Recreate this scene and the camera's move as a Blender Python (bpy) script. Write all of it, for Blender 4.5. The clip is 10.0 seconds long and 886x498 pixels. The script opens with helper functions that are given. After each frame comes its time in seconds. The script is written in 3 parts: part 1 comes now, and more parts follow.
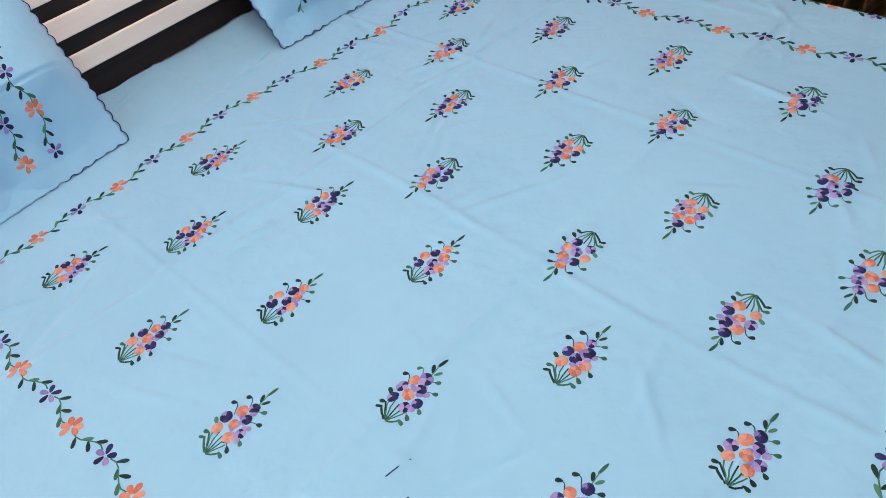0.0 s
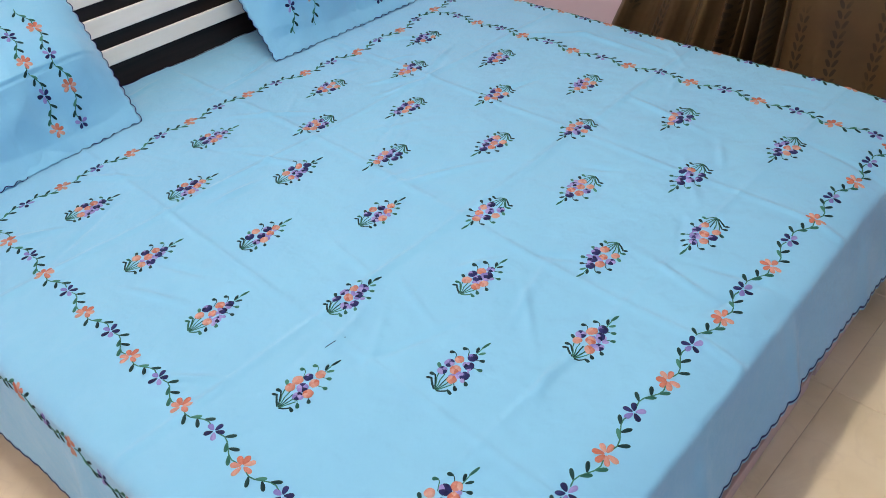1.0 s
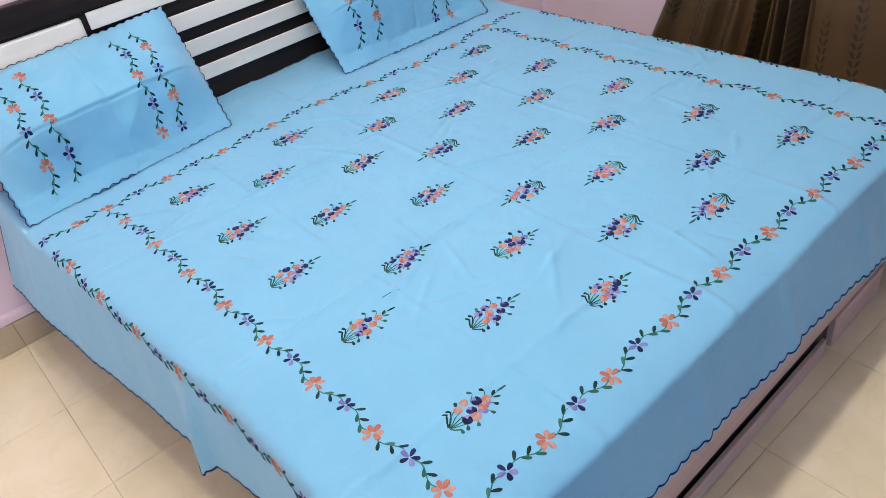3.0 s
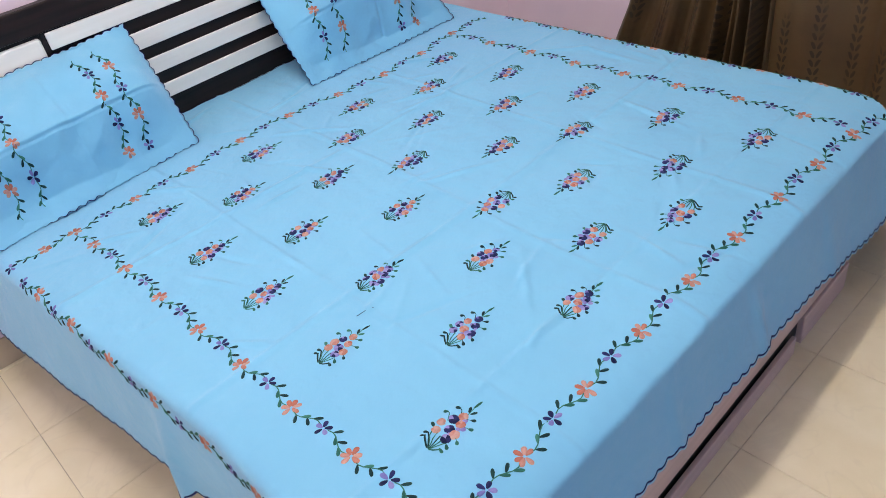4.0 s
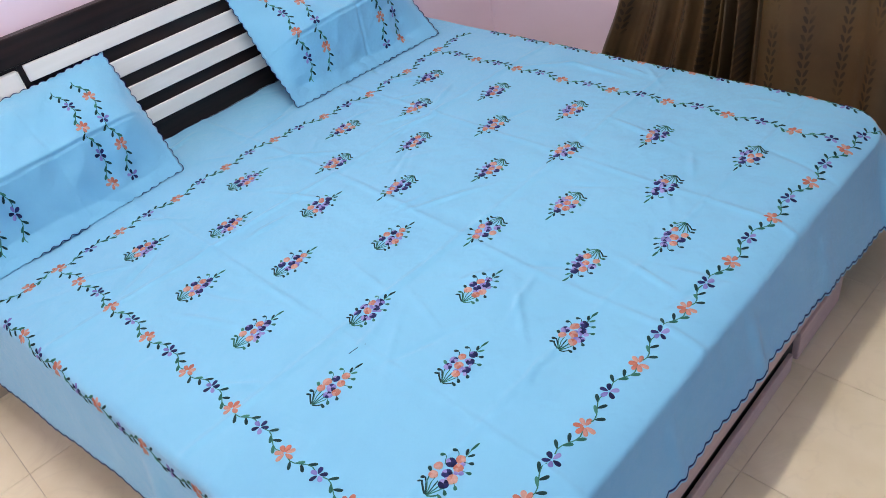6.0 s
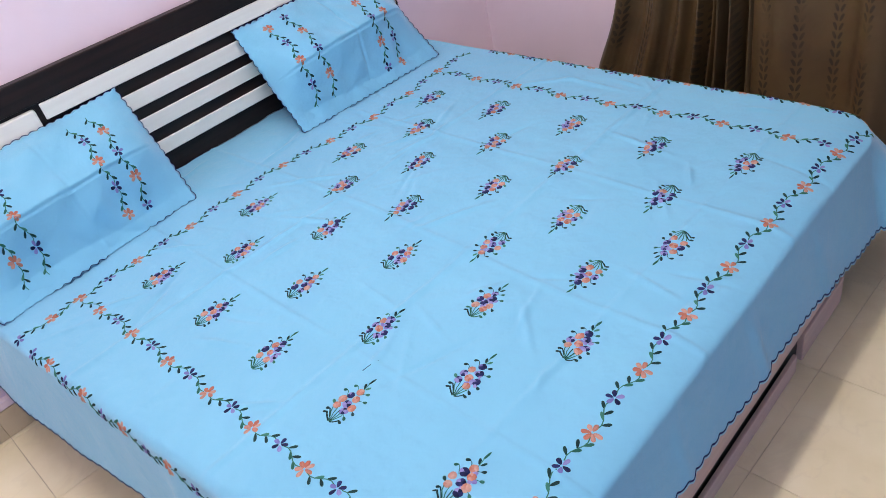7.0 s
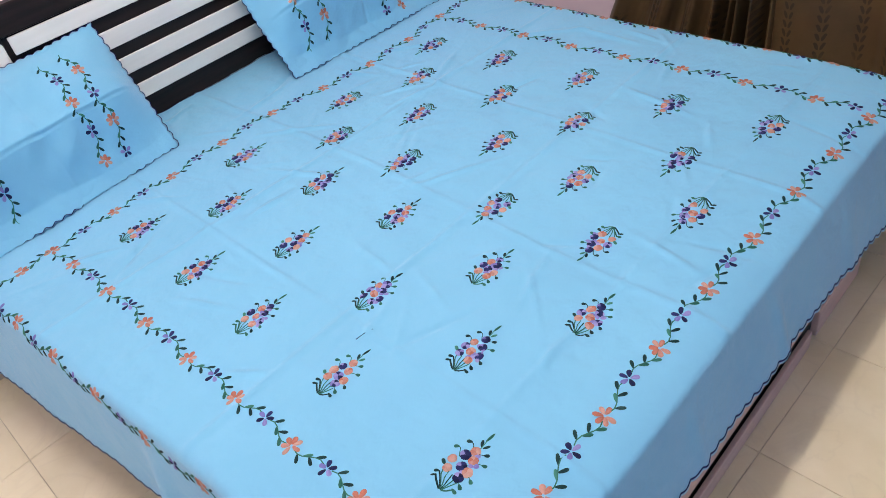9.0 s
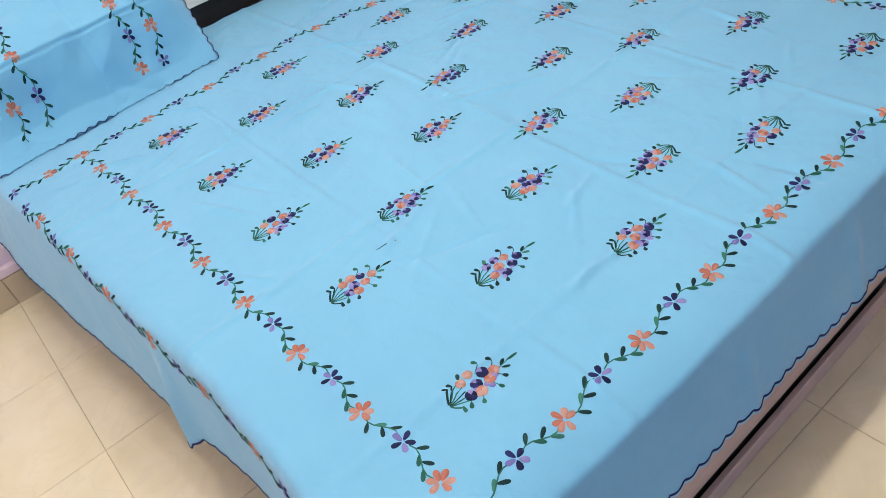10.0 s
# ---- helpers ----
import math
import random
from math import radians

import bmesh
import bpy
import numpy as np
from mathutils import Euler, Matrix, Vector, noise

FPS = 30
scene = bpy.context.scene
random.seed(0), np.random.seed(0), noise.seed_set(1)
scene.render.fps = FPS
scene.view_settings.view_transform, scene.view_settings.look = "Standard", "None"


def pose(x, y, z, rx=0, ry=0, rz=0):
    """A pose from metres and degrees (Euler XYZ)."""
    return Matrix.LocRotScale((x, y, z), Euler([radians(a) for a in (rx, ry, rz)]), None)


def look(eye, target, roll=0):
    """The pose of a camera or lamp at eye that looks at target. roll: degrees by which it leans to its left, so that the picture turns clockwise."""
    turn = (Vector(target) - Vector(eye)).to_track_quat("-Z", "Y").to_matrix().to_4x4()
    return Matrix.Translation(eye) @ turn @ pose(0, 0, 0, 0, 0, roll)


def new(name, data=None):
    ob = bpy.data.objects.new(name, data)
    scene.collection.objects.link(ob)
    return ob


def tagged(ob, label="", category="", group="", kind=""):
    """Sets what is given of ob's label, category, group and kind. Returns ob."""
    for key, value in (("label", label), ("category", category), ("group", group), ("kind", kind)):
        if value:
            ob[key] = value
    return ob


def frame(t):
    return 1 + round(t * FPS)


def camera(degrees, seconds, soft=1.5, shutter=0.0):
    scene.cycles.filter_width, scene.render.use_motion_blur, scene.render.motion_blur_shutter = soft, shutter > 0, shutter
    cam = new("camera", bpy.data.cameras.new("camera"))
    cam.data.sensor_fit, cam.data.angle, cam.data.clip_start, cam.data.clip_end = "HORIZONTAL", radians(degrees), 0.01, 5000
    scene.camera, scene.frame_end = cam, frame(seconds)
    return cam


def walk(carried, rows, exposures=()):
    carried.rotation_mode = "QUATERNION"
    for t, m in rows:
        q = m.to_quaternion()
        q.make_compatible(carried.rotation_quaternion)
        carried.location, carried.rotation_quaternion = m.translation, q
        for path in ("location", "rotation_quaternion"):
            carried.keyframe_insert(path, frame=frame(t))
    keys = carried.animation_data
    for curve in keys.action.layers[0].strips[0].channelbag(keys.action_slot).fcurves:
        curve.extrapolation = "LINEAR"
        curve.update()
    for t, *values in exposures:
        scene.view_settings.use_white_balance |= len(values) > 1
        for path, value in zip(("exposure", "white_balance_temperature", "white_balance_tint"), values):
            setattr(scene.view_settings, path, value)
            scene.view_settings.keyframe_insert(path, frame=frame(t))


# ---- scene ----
cam = camera(60.9, 10.0, soft=0.7)
PATH = [
    (0, (1.431, 0.041, 1.439), (0.305, 0.945, 0.055), -11.7),
    (0.2, (1.485, -0.042, 1.428), (0.387, 0.943, 0.078), -9.5),
    (0.5, (1.574, -0.104, 1.466), (0.472, 0.888, 0.123), -8.7),
    (0.7, (1.66, -0.146, 1.485), (0.554, 0.863, 0.158), -7.0),
    (1, (1.79, -0.192, 1.499), (0.629, 0.84, 0.241), -6.2),
    (1.5, (1.903, -0.259, 1.545), (0.659, 0.732, 0.334), -9.2),
    (2, (1.982, -0.323, 1.545), (0.688, 0.646, 0.368), -9.4),
    (2.5, (2.035, -0.342, 1.546), (0.727, 0.607, 0.368), -9.9),
    (2.7, (2.036, -0.347, 1.544), (0.721, 0.592, 0.365), -9.8),
    (3.8, (2.04, -0.319, 1.598), (0.748, 0.634, 0.405), -10.1),
    (4, (2.029, -0.318, 1.589), (0.762, 0.66, 0.391), -10.6),
    (4.5, (2.002, -0.298, 1.586), (0.778, 0.718, 0.374), -9.9),
    (5, (1.966, -0.269, 1.587), (0.75, 0.748, 0.368), -9.6),
    (5.5, (1.968, -0.262, 1.602), (0.743, 0.741, 0.38), -10.3),
    (7, (2.026, -0.288, 1.669), (0.746, 0.708, 0.499), -14.3),
    (7.5, (2.019, -0.281, 1.665), (0.747, 0.72, 0.49), -14.4),
    (8, (1.997, -0.272, 1.661), (0.737, 0.731, 0.476), -14.1),
    (8.5, (1.963, -0.253, 1.65), (0.721, 0.725, 0.424), -14.1),
    (9, (1.916, -0.233, 1.612), (0.699, 0.716, 0.339), -12.7),
    (9.5, (1.913, -0.215, 1.519), (0.652, 0.681, 0.251), -11.3),
    (10, (1.923, -0.188, 1.429), (0.621, 0.593, 0.127), -14.2),
]
EXPOSURES = [(0.0, 0.0, 8250, 29), (0.5, 0.0, 7850, 24), (1.0, 0.0, 7250, 16), (1.5, 0.0, 7000, 13), (2.5, 0.0, 6900, 16), (4.0, 0.0, 6700, 16), (8.5, 0.0, 6600, 17), (9.0, 0.0, 6750, 16), (9.5, 0.0, 6900, 12), (10.0, 0.0, 6950, 12)]
walk(cam, [(t, look(eye, target, roll)) for t, eye, target, roll in PATH], EXPOSURES)

# ---- light ----
world = bpy.data.worlds.new("world")
scene.world = world
world.use_nodes = True
world.node_tree.nodes["Background"].inputs[0].default_value = (0.9, 0.93, 1.0, 1)
world.node_tree.nodes["Background"].inputs[1].default_value = 0.05

CEIL = 3.0
LAMP_AT = (0.95, 0.30, CEIL - 0.14)
for k in (-1, 0, 1):                              # a bare tube, as three soft stretches
    tube_light = bpy.data.lights.new("tube_light", "POINT")
    tube_light.energy, tube_light.shadow_soft_size, tube_light.color = 33.5, 0.07, (1.0, 0.975, 0.94)
    new("tube_light", tube_light).location = (LAMP_AT[0], LAMP_AT[1] + 0.4 * k, LAMP_AT[2])

# unseen area lamps added as fill, in two invented openings behind the camera
FOOT_OPENING = (6.4, -1.9, -0.5, 2.15)                    # wall's x, from y to y, height
NEAR_OPENING = (-2.3, -0.15, 1.25, 0.55, 2.1)           # wall's y, from x to x, sill, head


def fill_light(name, at, towards, width, height, energy, colour):
    data = bpy.data.lights.new(name, "AREA")
    data.shape, data.size, data.size_y, data.energy, data.color = "RECTANGLE", width, height, energy, colour
    new(name, data).matrix_world = look(at, towards)


middle = (FOOT_OPENING[1] + FOOT_OPENING[2]) / 2
# blue fill added to tint the shaded foot side of the sheet
fill_light("foot_fill", (FOOT_OPENING[0] + 0.05, middle, FOOT_OPENING[3] / 2), (0, middle, FOOT_OPENING[3] / 2), FOOT_OPENING[2] - FOOT_OPENING[1] - 0.1, FOOT_OPENING[3] - 0.1, 30.0, (0.05, 0.41, 1.0))
middle = (NEAR_OPENING[1] + NEAR_OPENING[2]) / 2
sill_up = (NEAR_OPENING[3] + NEAR_OPENING[4]) / 2
# neutral fill added to brighten the bed's near side and the far wall
fill_light("near_fill", (middle, NEAR_OPENING[0] - 0.05, sill_up), (middle, 0, sill_up), NEAR_OPENING[2] - NEAR_OPENING[1] - 0.05, NEAR_OPENING[4] - NEAR_OPENING[3] - 0.05, 11.0, (0.92, 0.96, 1.0))


# ---- materials ----
def mat(name, base, rough=0.6, metal=0.0, spec=0.5):
    m = bpy.data.materials.new(name)
    m.use_nodes = True
    b = m.node_tree.nodes["Principled BSDF"]
    b.inputs["Base Color"].default_value = (*base, 1)
    b.inputs["Roughness"].default_value = rough
    b.inputs["Metallic"].default_value = metal
    b.inputs["Specular IOR Level"].default_value = spec
    return m, m.node_tree, b


def node(nt, kind, **values):
    n = nt.nodes.new(kind)
    for k, v in values.items():
        n.inputs[k.replace("_", " ")].default_value = v
    return n


def math_node(nt, op, a, b=None, clamp=False):
    n = nt.nodes.new("ShaderNodeMath")
    n.operation, n.use_clamp = op, clamp
    for i, s in enumerate((a, b)):
        if s is None:
            continue
        if isinstance(s, (int, float)):
            n.inputs[i].default_value = s
        else:
            nt.links.new(s, n.inputs[i])
    return n.outputs[0]


def mixed(nt, fac, c1, c2):
    n = nt.nodes.new("ShaderNodeMix")
    n.data_type = "RGBA"
    for sock, v in ((n.inputs[0], fac), (n.inputs[6], c1), (n.inputs[7], c2)):
        if isinstance(v, (int, float)):
            sock.default_value = v
        elif isinstance(v, tuple):
            sock.default_value = (*v, 1)
        else:
            nt.links.new(v, sock)
    return n.outputs[2]


def ramp(nt, fac, lo, hi):
    n = nt.nodes.new("ShaderNodeMapRange")
    n.inputs[1].default_value, n.inputs[2].default_value = lo, hi
    nt.links.new(fac, n.inputs[0])
    return n.outputs[0]


def coords(nt):
    return nt.nodes.new("ShaderNodeTexCoord").outputs["Object"]


def noise_of(nt, scale, detail=4.0, vec=None):
    n = node(nt, "ShaderNodeTexNoise", Scale=scale, Detail=detail)
    nt.links.new(vec if vec is not None else coords(nt), n.inputs["Vector"])
    return n.outputs["Fac"]


def bumped(nt, b, heights, strength=0.3, distance=0.002):
    n = node(nt, "ShaderNodeBump", Strength=strength, Distance=distance)
    nt.links.new(heights, n.inputs["Height"])
    nt.links.new(n.outputs[0], b.inputs["Normal"])


def cloth(name, c1, c2, rough=0.85, weave=1400.0):
    m, nt, b = mat(name, c1, rough, spec=0.2)
    big = ramp(nt, noise_of(nt, 3.0, 5.0), 0.3, 0.7)
    nt.links.new(mixed(nt, big, c1, c2), b.inputs["Base Color"])
    fine = noise_of(nt, weave, 2.0)
    mid = noise_of(nt, 26.0, 6.0)
    bumped(nt, b, math_node(nt, "ADD", math_node(nt, "MULTIPLY", fine, 0.10), math_node(nt, "ADD", mid, math_node(nt, "MULTIPLY", noise_of(nt, 9.0, 3.0), 1.6))), 0.55, 0.006)
    b.inputs["Sheen Weight"].default_value = 0.35
    return m


SHEET = cloth("blue_cotton", (0.196, 0.535, 0.750), (0.181, 0.510, 0.730))


def thread(name, c1, c2):
    """Satin stitch: fine streaks of two tones, varied from petal to petal."""
    m, nt, b = mat(name, c1, 0.6, spec=0.12)
    geo = nt.nodes.new("ShaderNodeNewGeometry")
    streak = noise_of(nt, 420.0, 2.0)
    f = math_node(nt, "ADD", math_node(nt, "MULTIPLY", streak, 0.5), math_node(nt, "MULTIPLY", geo.outputs["Random Per Island"], 0.75))
    nt.links.new(mixed(nt, ramp(nt, f, 0.25, 0.9), c1, c2), b.inputs["Base Color"])
    bumped(nt, b, streak, 0.5, 0.001)
    return m


ORANGE = thread("orange_thread", (0.44, 0.140, 0.090), (0.54, 0.32, 0.265))
PURPLE = thread("purple_thread", (0.006, 0.010, 0.048), (0.020, 0.026, 0.125))
LILAC = thread("lilac_thread", (0.17, 0.165, 0.45), (0.31, 0.29, 0.58))
GREEN = thread("dark_green_thread", (0.003, 0.024, 0.028), (0.008, 0.050, 0.048))
MINT = thread("green_thread", (0.012, 0.10, 0.075), (0.04, 0.20, 0.15))
NAVY = thread("navy_thread", (0.012, 0.02, 0.10), (0.02, 0.03, 0.14))
THREADS = [ORANGE, PURPLE, LILAC, GREEN, MINT]
O, P, L, G, T = range(5)


def wall_paint(name, base):
    m, nt, b = mat(name, base, 0.55, spec=0.3)
    f = ramp(nt, noise_of(nt, 2.2, 6.0), 0.3, 0.7)
    nt.links.new(mixed(nt, f, base, tuple(c * 0.93 for c in base)), b.inputs["Base Color"])
    bumped(nt, b, noise_of(nt, 90.0, 4.0), 0.15, 0.002)
    return m


PINK = wall_paint("pink_paint", (0.88, 0.73, 0.81))
CEILING_WHITE = wall_paint("white_ceiling_paint", (0.86, 0.86, 0.85))


def marble(name, c1, c2, c3):
    m, nt, b = mat(name, c1, 0.22, spec=0.45)
    info = nt.nodes.new("ShaderNodeObjectInfo")
    vec = nt.nodes.new("ShaderNodeVectorMath")
    vec.operation = "ADD"
    nt.links.new(coords(nt), vec.inputs[0])
    shift = nt.nodes.new("ShaderNodeCombineXYZ")
    nt.links.new(math_node(nt, "MULTIPLY", info.outputs["Random"], 40.0), shift.inputs[0])
    nt.links.new(shift.outputs[0], vec.inputs[1])
    cloud = ramp(nt, noise_of(nt, 5.0, 8.0, vec.outputs[0]), 0.32, 0.68)
    n = node(nt, "ShaderNodeTexNoise", Scale=4.0, Detail=9.0, Distortion=1.6)
    nt.links.new(vec.outputs[0], n.inputs["Vector"])
    vein = math_node(nt, "SUBTRACT", 1.0, ramp(nt, math_node(nt, "ABSOLUTE", math_node(nt, "SUBTRACT", n.outputs["Fac"], 0.5)), 0.0, 0.03))
    col = mixed(nt, cloud, c1, c2)
    col = mixed(nt, math_node(nt, "MULTIPLY", vein, 0.08), col, c3)
    nt.links.new(col, b.inputs["Base Color"])
    nt.links.new(ramp(nt, noise_of(nt, 12.0, 5.0), -0.6, 2.4), b.inputs["Roughness"])
    return m


TILE = marble("cream_marble_tile", (0.92, 0.83, 0.60), (0.82, 0.72, 0.47), (0.50, 0.41, 0.29))
SKIRT_TILE = marble("tan_skirting_tile", (0.58, 0.48, 0.34), (0.52, 0.42, 0.28), (0.34, 0.26, 0.16))
GROUT = wall_paint("dark_grout", (0.38, 0.29, 0.19))


def wood(name, c1, c2, rough=0.35, axis=1):
    m, nt, b = mat(name, c1, rough, spec=0.25)
    mp = node(nt, "ShaderNodeMapping")
    mp.inputs["Scale"].default_value = tuple(1.2 if i == axis else 26.0 for i in range(3))
    nt.links.new(coords(nt), mp.inputs["Vector"])
    g = noise_of(nt, 2.2, 8.0, mp.outputs[0])
    nt.links.new(mixed(nt, ramp(nt, g, 0.3, 0.7), c1, c2), b.inputs["Base Color"])
    bumped(nt, b, g, 0.15, 0.001)
    return m


DARK = wood("dark_brown_laminate", (0.007, 0.0045, 0.004), (0.020, 0.011, 0.009), 0.40)
CREAM = wood("cream_laminate", (0.88, 0.86, 0.79), (0.83, 0.81, 0.74), 0.4)
BASE = wood("pale_rose_laminate", (0.62, 0.47, 0.42), (0.54, 0.40, 0.35), 0.4)
# near-black that stands in for the shade beneath the bed
SHADE_BLACK = wood("underbed_shade_black", (0.010, 0.008, 0.008), (0.016, 0.012, 0.011))
FOAM = cloth("white_mattress_ticking", (0.72, 0.73, 0.74), (0.66, 0.67, 0.69))


def curtain_cloth():
    m, nt, b = mat("brown_curtain_cloth", (0.1, 0.06, 0.03), 0.5, spec=0.4)
    uv = nt.nodes.new("ShaderNodeUVMap").outputs[0]
    sep = nt.nodes.new("ShaderNodeSeparateXYZ")
    nt.links.new(uv, sep.inputs[0])
    u, v = sep.outputs[0], sep.outputs[1]
    cell = math_node(nt, "FRACT", math_node(nt, "DIVIDE", u, 0.150))
    side = math_node(nt, "ABSOLUTE", math_node(nt, "SUBTRACT", cell, 0.5))
    band = math_node(nt, "LESS_THAN", side, 0.165)
    stem = math_node(nt, "GREATER_THAN", side, 0.02)
    wave = math_node(nt, "FRACT", math_node(nt, "SUBTRACT", math_node(nt, "DIVIDE", v, 0.030), math_node(nt, "MULTIPLY", side, 4.2)))
    rise = math_node(nt, "ABSOLUTE", math_node(nt, "SUBTRACT", wave, 0.5))
    fat = math_node(nt, "MULTIPLY", math_node(nt, "SINE", math_node(nt, "MULTIPLY", side, 19.0)), 0.34)
    leaf = math_node(nt, "MULTIPLY", math_node(nt, "LESS_THAN", rise, fat), math_node(nt, "MULTIPLY", band, stem))
    patch = ramp(nt, noise_of(nt, 8.0, 3.0), 0.35, 0.55)
    leaf = math_node(nt, "MULTIPLY", leaf, math_node(nt, "MULTIPLY", patch, 0.72))
    tone = ramp(nt, noise_of(nt, 5.0, 4.0), 0.3, 0.7)
    base = mixed(nt, tone, (0.112, 0.067, 0.026), (0.070, 0.042, 0.018))
    nt.links.new(mixed(nt, leaf, base, (0.020, 0.013, 0.008)), b.inputs["Base Color"])
    bumped(nt, b, noise_of(nt, 700.0, 2.0), 0.2, 0.001)
    return m


CURTAIN = curtain_cloth()


# ---- building helpers ----
def part(name, bm, material, parent, label=""):
    me = bpy.data.meshes.new(name)
    bm.to_mesh(me)
    bm.free()
    for m in material if isinstance(material, list) else [material]:
        me.materials.append(m)
    ob = new(name, me)
    ob.parent = parent
    if label:
        ob["label"] = label
    return ob


def smooth(ob):
    for p in ob.data.polygons:
        p.use_smooth = True
    return ob


def box(x0, x1, y0, y1, z0, z1, bevel=0.0, segments=2):
    bm = bmesh.new()
    bmesh.ops.create_cube(bm, size=1.0)
    for v in bm.verts:
        v.co = Vector((x0 + (v.co.x + 0.5) * (x1 - x0), y0 + (v.co.y + 0.5) * (y1 - y0), z0 + (v.co.z + 0.5) * (z1 - z0)))
    if bevel:
        bmesh.ops.bevel(bm, geom=bm.edges[:], offset=bevel, segments=segments, profile=0.5, affect="EDGES")
    return bm


def structure(name, bm, material, label, category):
    return tagged(part(name, bm, material, None), label, category, kind="structure")


# ---- the room ----
WALL_X, FAR_Y, NEAR_Y, FOOT_X = -0.44, 2.24, -2.3, 6.4
structure("wall_head", box(WALL_X - 0.15, WALL_X, NEAR_Y - 0.15, FAR_Y + 0.15, 0, CEIL), PINK, "pale pink painted wall behind the headboard", "wall")
structure("wall_far", box(WALL_X, FOOT_X, FAR_Y, FAR_Y + 0.15, 0, CEIL), PINK, "pale pink painted wall behind the brown curtain", "wall")


def pierced(blocks):
    """A wall out of blocks that leave an opening free."""
    wall = bmesh.new()
    for block in blocks:
        piece = box(*block)
        me = bpy.data.meshes.new("piece")
        piece.to_mesh(me)
        piece.free()
        wall.from_mesh(me)
        bpy.data.meshes.remove(me)
    return wall


# unseen walls; their openings are invented to let the fill lamps in
F0, F1 = FOOT_X, FOOT_X + 0.15
structure("wall_foot", pierced([(F0, F1, NEAR_Y - 0.15, FOOT_OPENING[1], 0, CEIL), (F0, F1, FOOT_OPENING[2], FAR_Y + 0.15, 0, CEIL), (F0, F1, FOOT_OPENING[1], FOOT_OPENING[2], FOOT_OPENING[3], CEIL)]), PINK, "unseen pink painted wall with an opening added for a fill lamp", "wall")
N0, N1 = NEAR_Y - 0.15, NEAR_Y
structure("wall_near", pierced([(WALL_X, NEAR_OPENING[1], N0, N1, 0, CEIL), (NEAR_OPENING[2], FOOT_X, N0, N1, 0, CEIL), (NEAR_OPENING[1], NEAR_OPENING[2], N0, N1, 0, NEAR_OPENING[3]), (NEAR_OPENING[1], NEAR_OPENING[2], N0, N1, NEAR_OPENING[4], CEIL)]), PINK, "unseen pink painted wall with an opening made for a fill lamp", "wall")
structure("ceiling", box(WALL_X - 0.15, FOOT_X + 0.15, NEAR_Y - 0.15, FAR_Y + 0.15, CEIL, CEIL + 0.12), CEILING_WHITE, "plain white painted ceiling", "ceiling")
floor = structure("floor", box(WALL_X - 0.15, FOOT_X + 0.15, NEAR_Y - 0.15, FAR_Y + 0.15, -0.10, -0.003), GROUT, "cream marble tiled floor with thin dark joints", "floor")

# ---- ceiling lamp ----
lamp = new("ceiling_lamp")
tagged(lamp, "long white tube lamp fixed to the ceiling", "lamp")
part("housing", box(LAMP_AT[0] - 0.05, LAMP_AT[0] + 0.05, LAMP_AT[1] - 0.62, LAMP_AT[1] + 0.62, CEIL - 0.07, CEIL, 0.01), CEILING_WHITE, lamp)


# ---- bed ----
TOP = 0.531
X0, X1, Y0, Y1 = -0.41, 1.506, -0.09, 1.698   # where the mattress begins to round off
CORNER = 0.10
bed = tagged(new("bed"), "double bed with dark slatted headboard and pale laminate base", "bed")


def askew(ob):
    """The bed's foot stands a little out of square with the sheet."""
    ob.data.transform(Matrix.Translation((1.49, 0.85, 0)) @ pose(0, 0, 0, 0, 0, 1.7) @ Matrix.Translation((-1.49, -0.85, 0)))
    return ob


part("mattress", box(-0.395, X1 - 0.085, Y0 + 0.01, Y1 - 0.03, 0.325, TOP - 0.030, 0.06, 4), FOAM, bed, "white mattress under the sheet")
part("side_rail", box(-0.38, 1.46, -0.085, -0.055, 0.12, 0.322, 0.003), BASE, bed)
part("side_rail", box(-0.38, 1.42, 1.535, 1.565, 0.12, 0.322, 0.003), BASE, bed)
askew(part("foot_rail", box(1.462, 1.490, -0.085, 1.560, 0.098, 0.322, 0.003), BASE, bed, "pale rose laminate foot panel"))
part("slat_base", box(-0.38, 1.46, -0.10, 1.64, 0.27, 0.320), DARK, bed)
askew(part("plinth", box(1.487, 1.499, 0.30, 1.215, 0.0, 0.063, 0.002), BASE, bed, "low pale laminate plinth board"))
# two black boards added where there is only shade under the bed
askew(part("foot_gap_shade", box(1.40, 1.481, 0.253, 1.257, 0.0, 0.096), SHADE_BLACK, bed, "black board standing in for the shade under the foot panel"))
part("side_gap_shade", box(-0.28, 1.40, 1.50, 1.53, 0.0, 0.265), SHADE_BLACK, bed, "black board standing in for the shade under the bed's side")
askew(part("leg", box(1.455, 1.497, 1.26, 1.545, 0.0, 0.097, 0.003), BASE, bed))
askew(part("leg", box(1.455, 1.497, -0.08, 0.25, 0.0, 0.097, 0.003), BASE, bed))
part("leg", box(-0.38, -0.30, -0.09, -0.02, 0.0, 0.119, 0.003), DARK, bed)
part("leg", box(-0.38, -0.30, 1.55, 1.62, 0.0, 0.119, 0.003), DARK, bed)

# headboard
HB_F = -0.412                                     # front of the dark board
HB_T = 1.015
hb = part("headboard", box(WALL_X + 0.002, HB_F, -0.16, 1.70, 0.0, HB_T, 0.004), DARK, bed, "dark brown headboard with cream slats")
part("top_rail", box(WALL_X + 0.004, HB_F + 0.012, -0.162, 1.702, 0.937, HB_T + 0.002, 0.004), DARK, hb, "dark brown top rail")
part("centre_post", box(HB_F, HB_F + 0.002, 0.236, 0.249, 0.54, 0.934), DARK, hb)
